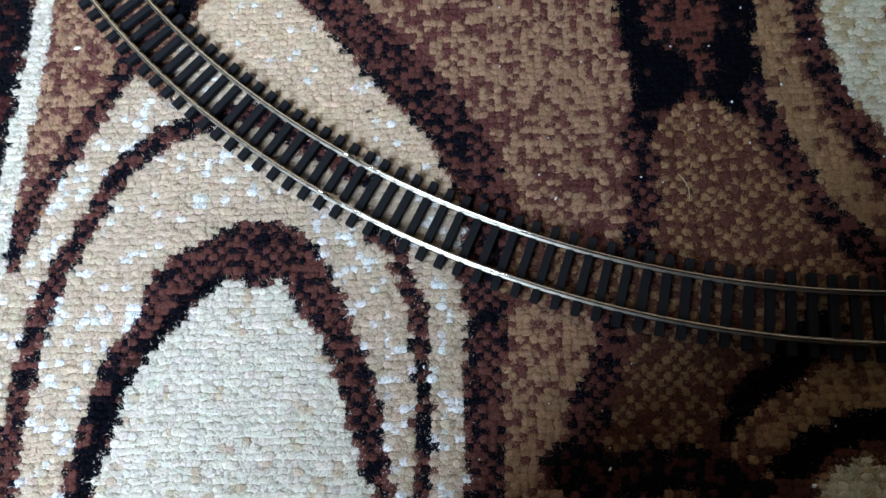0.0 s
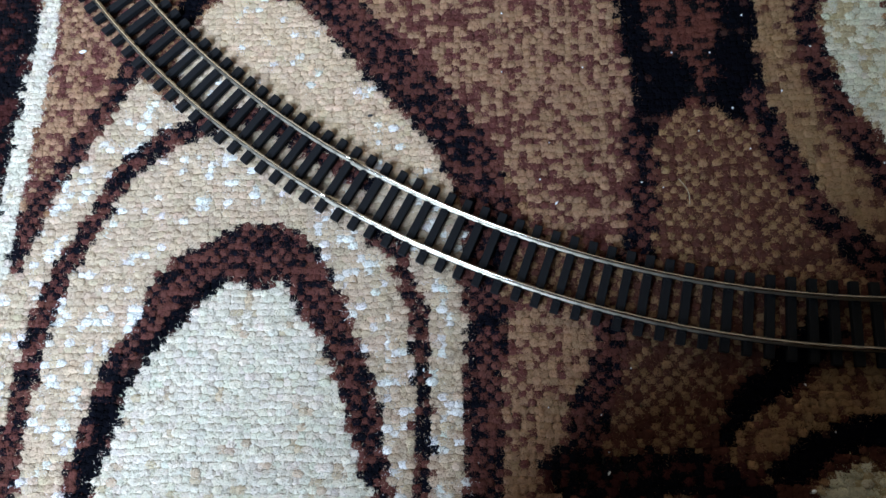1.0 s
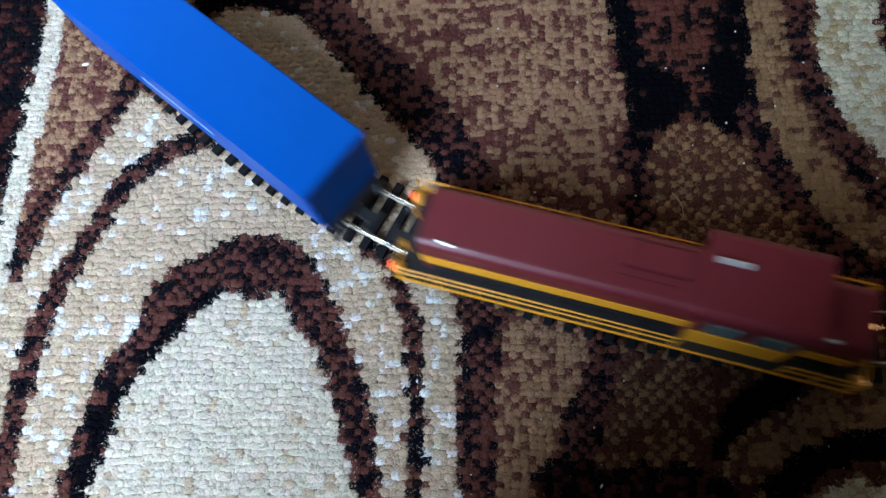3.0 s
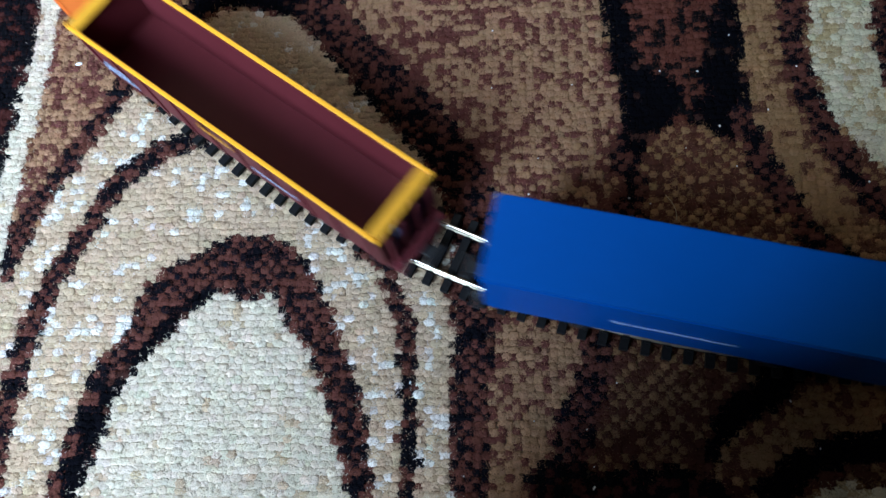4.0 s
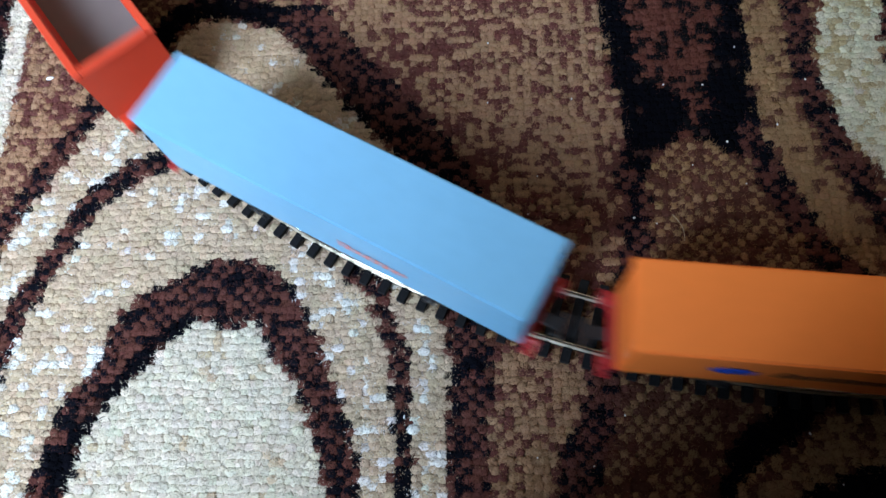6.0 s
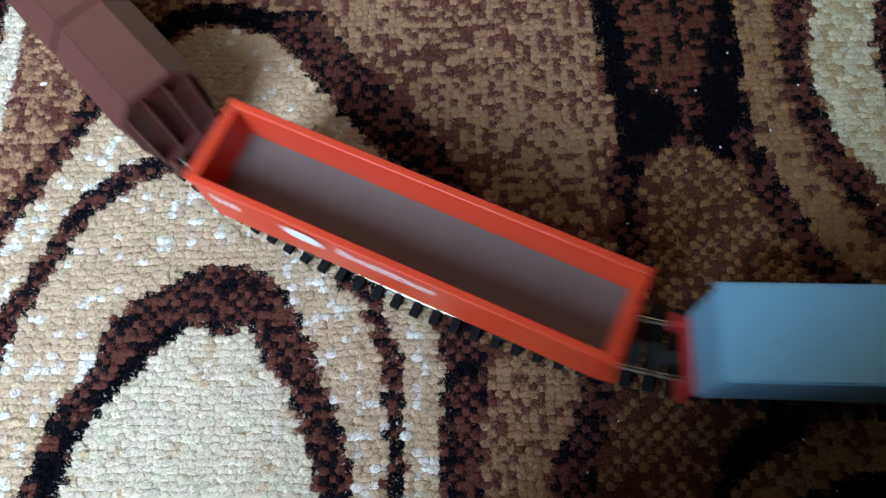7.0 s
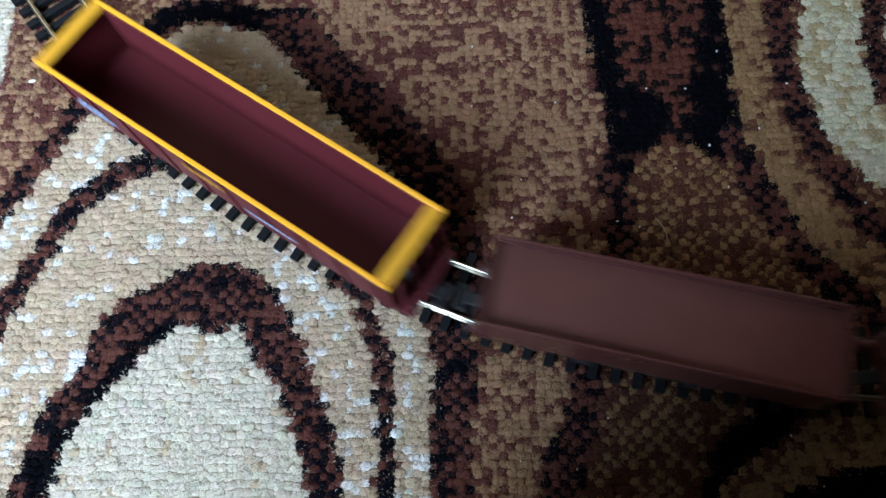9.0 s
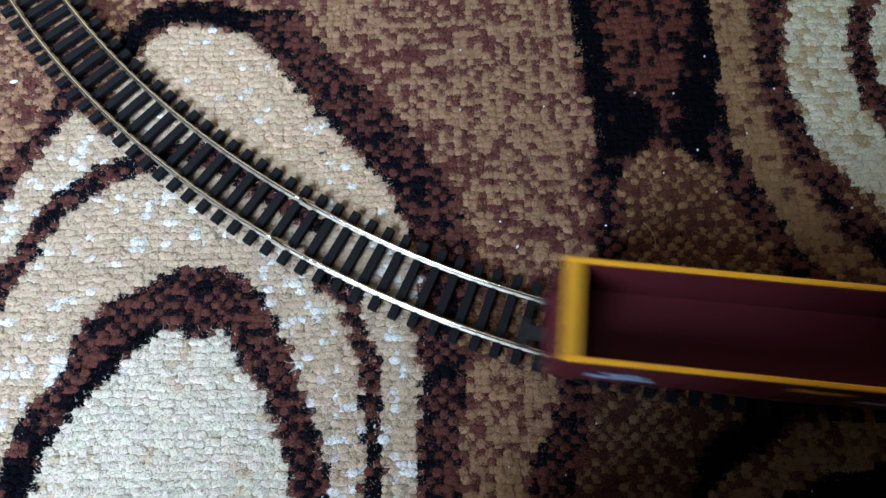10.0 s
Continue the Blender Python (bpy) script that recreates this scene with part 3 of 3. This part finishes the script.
def box_wagon(label, L, W, H, paint, frame_mat, frame_label, ribs=0, end_mat=None):
    v = thing("box_wagon", label, "toy wagon", "wagons of the model train")
    running_gear(v, L - 0.002, L / 2 - 0.026, frame_mat, frame_label)
    body = part("body", box(-L / 2 + 0.001, L / 2 - 0.001, -W / 2, W / 2, 0.0125, H, 0.0008, 2), paint, v)
    part("roof", box(-L / 2, L / 2, -W / 2 - 0.0003, W / 2 + 0.0003, H - 0.0012, H + 0.0006, 0.0006, 2), paint, v)
    for e in (-1, 1):
        n = 6 if end_mat else 1
        for i in range(n + 1):
            y = -W / 2 + 0.0012 + (W - 0.0024) * i / n
            part("end_rib", box(e * (L / 2 - 0.001) - 0.0002, e * (L / 2 - 0.001) + 0.0002, y - 0.0003, y + 0.0003, 0.014, H - 0.003), paint, v)
        bm = box(e * L / 2 - 0.001, e * L / 2 + 0.001, -0.0125, 0.0125, 0.0078, 0.0120, 0.0005, 1)
        part("end_beam", bm, frame_mat, v, frame_label)
        for sd in (-1, 1):
            bm = box(e * (L / 2 + 0.002) - 0.0015, e * (L / 2 + 0.002) + 0.0015, sd * 0.0122 - 0.0022, sd * 0.0122 + 0.0022, 0.0066, 0.0076, 0.0003, 1)
            add_box(bm, e * (L / 2 + 0.0012) - 0.0004, e * (L / 2 + 0.0012) + 0.0004, sd * 0.0122 - 0.0004, sd * 0.0122 + 0.0004, 0.0068, 0.0105)
            part("shunter_step", bm, frame_mat, v, frame_label)
    if ribs:
        bm = bmesh.new()
        for i in range(ribs):
            x = -L / 2 + 0.006 + (L - 0.012) * i / (ribs - 1)
            for sd in (-1, 1):
                add_box(bm, x - 0.0005, x + 0.0005, sd * W / 2 - 0.0003, sd * W / 2 + 0.0003, 0.014, H - 0.003)
        part("side_ribs", bm, paint, v)
    return v


def place(v, front, rear):
    TRAIN.append((v, -(front + rear) / 2000.0, (front - rear) / 2000.0 - 0.026))


def open_wagon(label, L, W, H, paint, rim_mat, inside, wall, floor_z, rim_w, end_rim, ribs=9, slope=0.0):
    v = thing("open_wagon", label, "toy wagon", "wagons of the model train")
    running_gear(v, L - 0.002, L / 2 - 0.026, BLACK if paint is not BROWN else BROWN, "")
    bm = open_box(-L / 2 + 0.0008, L / 2 - 0.0008, -W / 2 + 0.0006, W / 2 - 0.0006, 0.0125, H - 0.001, wall, floor_z - 0.0125)
    part("body", bm, paint, v)
    part("load_floor", box(-L / 2 + wall + 0.0006, L / 2 - wall - 0.0006, -W / 2 + wall + 0.0004, W / 2 - wall - 0.0004, floor_z - 0.0005, floor_z + 0.0004), inside, v)
    for sd in (-1, 1):
        part("side_rim", box(-L / 2, L / 2, sd * (W / 2 - rim_w / 2) - rim_w / 2, sd * (W / 2 - rim_w / 2) + rim_w / 2, H - 0.0012, H, 0.0003, 1), rim_mat, v)
    for e in (-1, 1):
        bm = box(e * (L / 2 - end_rim / 2) - end_rim / 2, e * (L / 2 - end_rim / 2) + end_rim / 2, -W / 2 + rim_w, W / 2 - rim_w, H - 0.0012, H - 0.0002, 0.0003, 1)
        # end rims take the darkened yellow: shade put into the colour
        part("end_rim", bm, YELLOW_SHADED if rim_mat is YELLOW else rim_mat, v)
        bm = bmesh.new()
        for y in ((-W * 0.34, -W * 0.12, W * 0.12, W * 0.34) if ribs > 8 else ()):
            add_box(bm, e * L / 2 - 0.0008, e * L / 2 + 0.0012, y - 0.0007, y + 0.0007, 0.010, H - 0.003, 0.0002, 1)
        add_box(bm, e * L / 2 - 0.0015, e * L / 2 + 0.004, -W / 2 + 0.002, W / 2 - 0.002, 0.0075, 0.0125, 0.0004, 1)
        part("end_frame", bm, paint, v)
    for i in range(ribs):
        x = -L / 2 + 0.006 + (L - 0.012) * i / max(ribs - 1, 1)
        for sd in (-1, 1):
            part("side_rib", box(x - 0.0009, x + 0.0009, sd * (W / 2 - 0.0004) - 0.0005, sd * (W / 2 - 0.0004) + 0.0005, 0.0125, H - 0.0014, 0.0002, 1), paint, v)
    return v


def locomotive():
    v = thing("locomotive", "maroon and yellow toy diesel locomotive with glowing headlights", "toy locomotive")
    L = 0.151
    running_gear(v, L - 0.004, L / 2 - 0.034, BLACK, "black underframe", W=0.026, deck=0.0125)
    part("walkway", box(-L / 2, L / 2, -0.0165, 0.0165, 0.0125, 0.0145, 0.0004, 1), BLACK, v, "black walkway")
    for sd in (-1, 1):
        part("walkway_edge", box(-L / 2 + 0.0005, L / 2 - 0.0005, sd * 0.0166 - 0.0002, sd * 0.0166 + 0.0002, 0.0128, 0.0149), YELLOW, v, "yellow walkway edge")
    # long hood behind the cab, short hood ahead of it
    hoods = ((-0.0665, 0.021), (0.050, 0.0695))

    def hood_profile(w, z0, z1, r):
        pts = [(-w, z0), (w, z0)]
        for i in range(7):
            a = math.pi / 2 * i / 6
            pts.append((w - r + r * math.cos(a), z1 - r + r * math.sin(a)))
        for i in range(7):
            a = math.pi / 2 + math.pi / 2 * i / 6
            pts.append((-w + r + r * math.cos(a), z1 - r + r * math.sin(a)))
        return pts

    for (x0, x1), top in zip(hoods, (0.0400, 0.0380)):
        h = part("hood", extrude_profile(hood_profile(0.0108, 0.0145, top, 0.0032), x0, x1), MAROON, v, "maroon hood with rounded shoulders")
        part("hood_stripe", box(x0 + 0.0004, x1 - 0.0004, -0.0111, 0.0111, 0.0225, 0.0295), YELLOW, h, "yellow stripe")
        part("hood_louvres", box(x0 + 0.003, x1 - 0.002, -0.0112, 0.0112, 0.0158, 0.0205), BLACK, h, "black louvre panel")
        e = -1 if x0 < 0 else 1
        xe = x0 if e < 0 else x1
        part("hood_nose", box(xe - 0.0004, xe + 0.0004, -0.0095, 0.0095, 0.0150, top - 0.004), OCHRE, h, "ochre hood end")
    part("cab", extrude_profile(hood_profile(0.0130, 0.0145, 0.0490, 0.0040), 0.020, 0.051), MAROON, v, "maroon cab with rounded roof")
    part("cab_roof", extrude_profile(hood_profile(0.0135, 0.0462, 0.0500, 0.0030), 0.018, 0.0525), MAROON, v)
    for sd in (-1, 1):
        part("cab_stripe", box(0.0204, 0.0506, sd * 0.0131 - 0.0003, sd * 0.0131 + 0.0003, 0.0150, 0.0290), YELLOW, v, "yellow cab side")
        for x in (0.0235, 0.0380):
            part("cab_window", box(x, x + 0.0100, sd * 0.0131 - 0.0005, sd * 0.0131 + 0.0005, 0.0315, 0.0415), GLASS, v, "dark cab window")
    for xe, e in ((0.0200, -1), (0.0510, 1)):
        for y in (-0.0062, 0.0062):
            part("cab_window", box(xe - 0.0004, xe + 0.0004, y - 0.0045, y + 0.0045, 0.0415, 0.0455), GLASS, v, "dark cab window")
    part("horn", rod((0.0205, 0.0035, 0.0506), (0.0300, 0.0035, 0.0506), 0.0010), SILVER, v, "silver roof horn")
    for x0, y in ((-0.060, -0.0085), (0.056, -0.0085)):
        part("grab_rail", rod((x0, y, 0.0403 if x0 < 0 else 0.0383), (x0 + 0.0045, y, 0.0403 if x0 < 0 else 0.0383), 0.0006), SILVER, v, "silver grab rail")
    part("roof_seam", box(-0.004, 0.016, -0.0020, -0.0016, 0.0398, 0.0402), MAROON_W, v, "dark roof seam")
    part("roof_seam", box(-0.006, 0.014, -0.0045, -0.0041, 0.0398, 0.0402), MAROON_W, v, "dark roof seam")
    part("roof_hatch", box(-0.004, 0.0165, -0.0015, 0.0075, 0.0396, 0.0411, 0.0005, 2), MAROON, v, "raised maroon roof hatch")
    # yellow hand rails
    for sd in (-1, 1):
        for x0, x1 in ((-0.0735, 0.019), (0.052, 0.0735)):
            for z in (0.0195, 0.0255):
                part("hand_rail", rod((x0, sd * 0.0160, z), (x1, sd * 0.0160, z), 0.00030), YELLOW, v, "yellow hand rail")
            n = max(2, int((x1 - x0) / 0.013))
            for i in range(n + 1):
                x = x0 + (x1 - x0) * i / n
                part("rail_post", rod((x, sd * 0.0160, 0.0140), (x, sd * 0.0160, 0.0256), 0.0003), YELLOW, v, "yellow rail post")
    for e in (-1, 1):
        bm = box(e * (L / 2 - 0.0004) - 0.0006, e * (L / 2 - 0.0004) + 0.0006, -0.0160, 0.0160, 0.0065, 0.0135, 0.0004, 1)
        part("end_plate", bm, OCHRE, v, "ochre end plate")
        bm = bmesh.new()
        for y in (-0.0160, -0.0060, 0.0060, 0.0160):
            add_rod(bm, (e * (L / 2 - 0.0015), y, 0.0140), (e * (L / 2 - 0.0015), y, 0.0250), 0.00042)
        for s0, s1 in ((-0.0160, -0.0060), (0.0060, 0.0160)):
            add_rod(bm, (e * (L / 2 - 0.0015), s0, 0.0250), (e * (L / 2 - 0.0015), s1, 0.0250), 0.00042)
        part("end_rail", bm, YELLOW, v, "yellow end rail")
        for sd in (-1, 1):
            xl = e * (L / 2 + 0.0006)
            body = part("lamp_housing", rod((xl - e * 0.002, sd * 0.0132, 0.0150), (xl + e * 0.0006, sd * 0.0132, 0.0150), 0.0024, 14), OCHRE, v)
            bm = bmesh.new()
            bmesh.ops.create_icosphere(bm, subdivisions=2, radius=0.0019)
            bmesh.ops.scale(bm, vec=(0.6, 1, 1), verts=bm.verts)
            part("headlight" if e > 0 else "tail_light", bm, LAMPWARM if e > 0 else LAMPRED, v,
                 "glowing warm headlight" if e > 0 else "glowing red tail light", pose(xl + e * 0.0006, sd * 0.0132, 0.0150))
    bm = bmesh.new()
    bmesh.ops.create_icosphere(bm, subdivisions=2, radius=0.0019)
    part("headlight", bm, LAMPWARM, v, "glowing warm headlight", pose(0.0698, 0, 0.0335))
    return v


loco = locomotive()
TRAIN.append((loco, (0.590 + 0.741) / 2, 0.151 / 2 - 0.034))

blue = box_wagon("glossy blue toy box wagon on black underframe", 0.1315, 0.0285, 0.0450, BLUE, BLACK, "black underframe")
script_bars(blue, "lettering", -0.024, 0.014, 0.0268, 0.0284, -0.0144, PALEPRINT, 9, "row of small white printing")
for y in (0.002, 0.0065):
    part("end_print", box(0.0640, 0.0645, y, y + 0.0016, 0.035, 0.041), PALEPRINT, blue, "white printing on the end")
place(blue, -763.7, -895.2)


def yellow_rim_wagon(front, rear):
    v = open_wagon("maroon open toy wagon with a yellow rim, empty", (front - rear) / 1000, 0.0300, 0.0415, MAROON_W, YELLOW, MAROON_W, 0.0014, 0.0165, 0.0016, 0.0052, ribs=10)
    script_bars(v, "lettering", -0.008, 0.008, 0.034, 0.038, -0.0156, YELLOWPRINT, 6, "yellow printing under the rim")
    script_bars(v, "lettering", -0.062, -0.044, 0.024, 0.0265, -0.0154, PALEPRINT, 7, "row of small pale printing")
    script_bars(v, "lettering", -0.058, -0.046, 0.029, 0.0305, -0.0154, PALEPRINT, 5, "row of small pale printing")
    script_bars(v, "lettering", 0.014, 0.034, 0.026, 0.0275, -0.0154, PALEPRINT, 8, "row of small pale printing")
    e = (front - rear) / 2000
    part("end_print", box(e - 0.0006, e - 0.0001, -0.0078, -0.0050, 0.0310, 0.0355), PALEPRINT, v, "pale printing on the end")
    place(v, front, rear)
    return v


yellow_rim_wagon(-922.6, -1065.6)

orange = box_wagon("orange toy container wagon on red underframe", 0.1356, 0.0260, 0.0455, ORANGE, REDFRAME, "red underframe")
print_on_side(orange, "logo_oval", -0.043, -0.031, 0.0285, 0.0350, -0.0134, BLUEPRINT, "blue oval mark", True)
script_bars(orange, "lettering", -0.026, 0.018, 0.0285, 0.0345, -0.0133, DARKPRINT, 11, "dark brown slanted lettering")
place(orange, -1088.2, -1223.8)

light = box_wagon("light blue toy container wagon on red underframe", 0.1378, 0.0268, 0.0450, SKYBLUE, REDFRAME, "red underframe", ribs=0, end_mat=SKYBLUE_D)
script_bars(light, "lettering", 0.004, 0.028, 0.0250, 0.0290, -0.0139, ORANGEPRINT, 7, "orange lettering")
part("end_print", box(0.0673, 0.0680, 0.003, 0.0085, 0.034, 0.040), PALEPRINT, light, "white printing on the end")
place(light, -1246.2, -1384.0)

red = open_wagon("red open toy wagon with a grey floor and white printing", 0.1394, 0.0303, 0.0420, RED, RED, GREYFLOOR, 0.0022, 0.0245, 0.0026, 0.0034, ribs=0)
print_on_side(red, "logo_mark", -0.037, -0.023, 0.0290, 0.0365, -0.0151, WHITE, "white mark", True)
script_bars(red, "lettering", -0.019, 0.014, 0.0300, 0.0350, -0.0148, WHITE, 8, "white slanted lettering")
script_bars(red, "lettering", -0.064, -0.054, 0.0300, 0.0340, -0.0148, WHITE, 4, "small white lettering")
place(red, -1405.3, -1544.7)


def hopper_wagon():
    v = thing("hopper_wagon", "brown covered toy hopper wagon with a sloping roof", "toy wagon", "wagons of the model train")
    L = 0.128
    running_gear(v, L - 0.002, L / 2 - 0.026, BROWN, "brown underframe")
    prof = [(-0.0125, 0.0125), (0.0125, 0.0125), (0.0147, 0.0200), (0.0147, 0.0388), (0.0080, 0.0460), (-0.0080, 0.0460), (-0.0147, 0.0388), (-0.0147, 0.0200)]
    bm = extrude_profile(prof, -L / 2 + 0.004, L / 2 - 0.004)
    bmesh.ops.bevel(bm, geom=bm.edges[:], offset=0.0005, segments=1, affect="EDGES")
    part("body", bm, BROWN, v)
    # roof and side panels in three lengths with a seam between them
    seams = (-L / 2 + 0.001, -0.021, 0.021, L / 2 - 0.001)
    for a, c in zip(seams[:-1], seams[1:]):
        bm = extrude_profile([(0.0080, 0.0455), (0.0080, 0.0473), (-0.0080, 0.0473), (-0.0080, 0.0455)], a + 0.0009, c - 0.0009)
        bmesh.ops.bevel(bm, geom=bm.edges[:], offset=0.0003, segments=1, affect="EDGES")
        part("roof_panel", bm, BROWN, v, "brown roof panel")
        for sd in (-1, 1):
            bm = extrude_profile([(sd * 0.0075, 0.0458), (sd * 0.0079, 0.04725), (sd * 0.0155, 0.0396), (sd * 0.0149, 0.0384)], a + 0.0009, c - 0.0009)
            part("sloping_panel", bm, BROWN, v, "brown sloping panel")
    for e in (-1, 1):
        bm = bmesh.new()
        for y in (-0.0115, -0.004, 0.004, 0.0115):
            add_box(bm, e * (L / 2 - 0.0032) - 0.0015, e * (L / 2 - 0.0032) + 0.0015, y - 0.0006, y + 0.0006, 0.0125, 0.0420, 0.0002, 1)
        part("end_frame", bm, BROWN, v)
        bm = bmesh.new()
        for z in (0.018, 0.023, 0.028, 0.033, 0.038):
            add_rod(bm, (e * (L / 2 - 0.001), 0.004, z), (e * (L / 2 - 0.001), 0.0115, z), 0.0004, 6)
        part("ladder", bm, BROWN, v)
    for i in range(9):
        x = -0.050 + 0.0125 * i
        for sd in (-1, 1):
            part("side_rib", box(x - 0.0006, x + 0.0006, sd * 0.0147 - 0.0006, sd * 0.0147 + 0.0006, 0.0195, 0.0382), BROWN, v)
    script_bars(v, "lettering", -0.054, -0.036, 0.024, 0.0268, -0.0152, WHITE, 6, "white printing")
    script_bars(v, "lettering", -0.040, -0.026, 0.0285, 0.0305, -0.0152, WHITE, 5, "white printing")
    script_bars(v, "lettering", 0.018, 0.028, 0.026, 0.0275, -0.0152, WHITE, 4, "small white printing")
    return v


hopper = hopper_wagon()
place(hopper, -1565.6, -1693.6)

tub = open_wagon("short brown open toy wagon with low sides", 0.1034, 0.0280, 0.0350, BROWN, BROWN, BROWN_IN, 0.0010, 0.0312, 0.0010, 0.0010, ribs=8)
place(tub, -1712.6, -1816.0)

yellow_rim_wagon(-1836.8, -1979.8)

# ---- the train runs along the track, at nearly one speed: metres gone each half second ----
TRAVEL = [-0.0047, 0.0886, 0.1823, 0.2763, 0.3706, 0.4653, 0.5591, 0.6525, 0.7455, 0.8384, 0.9305,
          1.0218, 1.1147, 1.2077, 1.3004, 1.3926, 1.4854, 1.5786, 1.6712, 1.7658, 1.8606]


def motions():
    for v, behind, p in TRAIN:
        rows = []
        for k, gone in enumerate(TRAVEL):
            rows.append((0.5 * k, on_track(gone - behind, math.sqrt(RAD * RAD - p * p), RAIL_TOP)))
            if k + 1 < len(TRAVEL):
                mid = (gone + TRAVEL[k + 1]) / 2
                rows.append((0.5 * k + 0.25, on_track(mid - behind, math.sqrt(RAD * RAD - p * p), RAIL_TOP)))
        walk(v, rows)


motions()
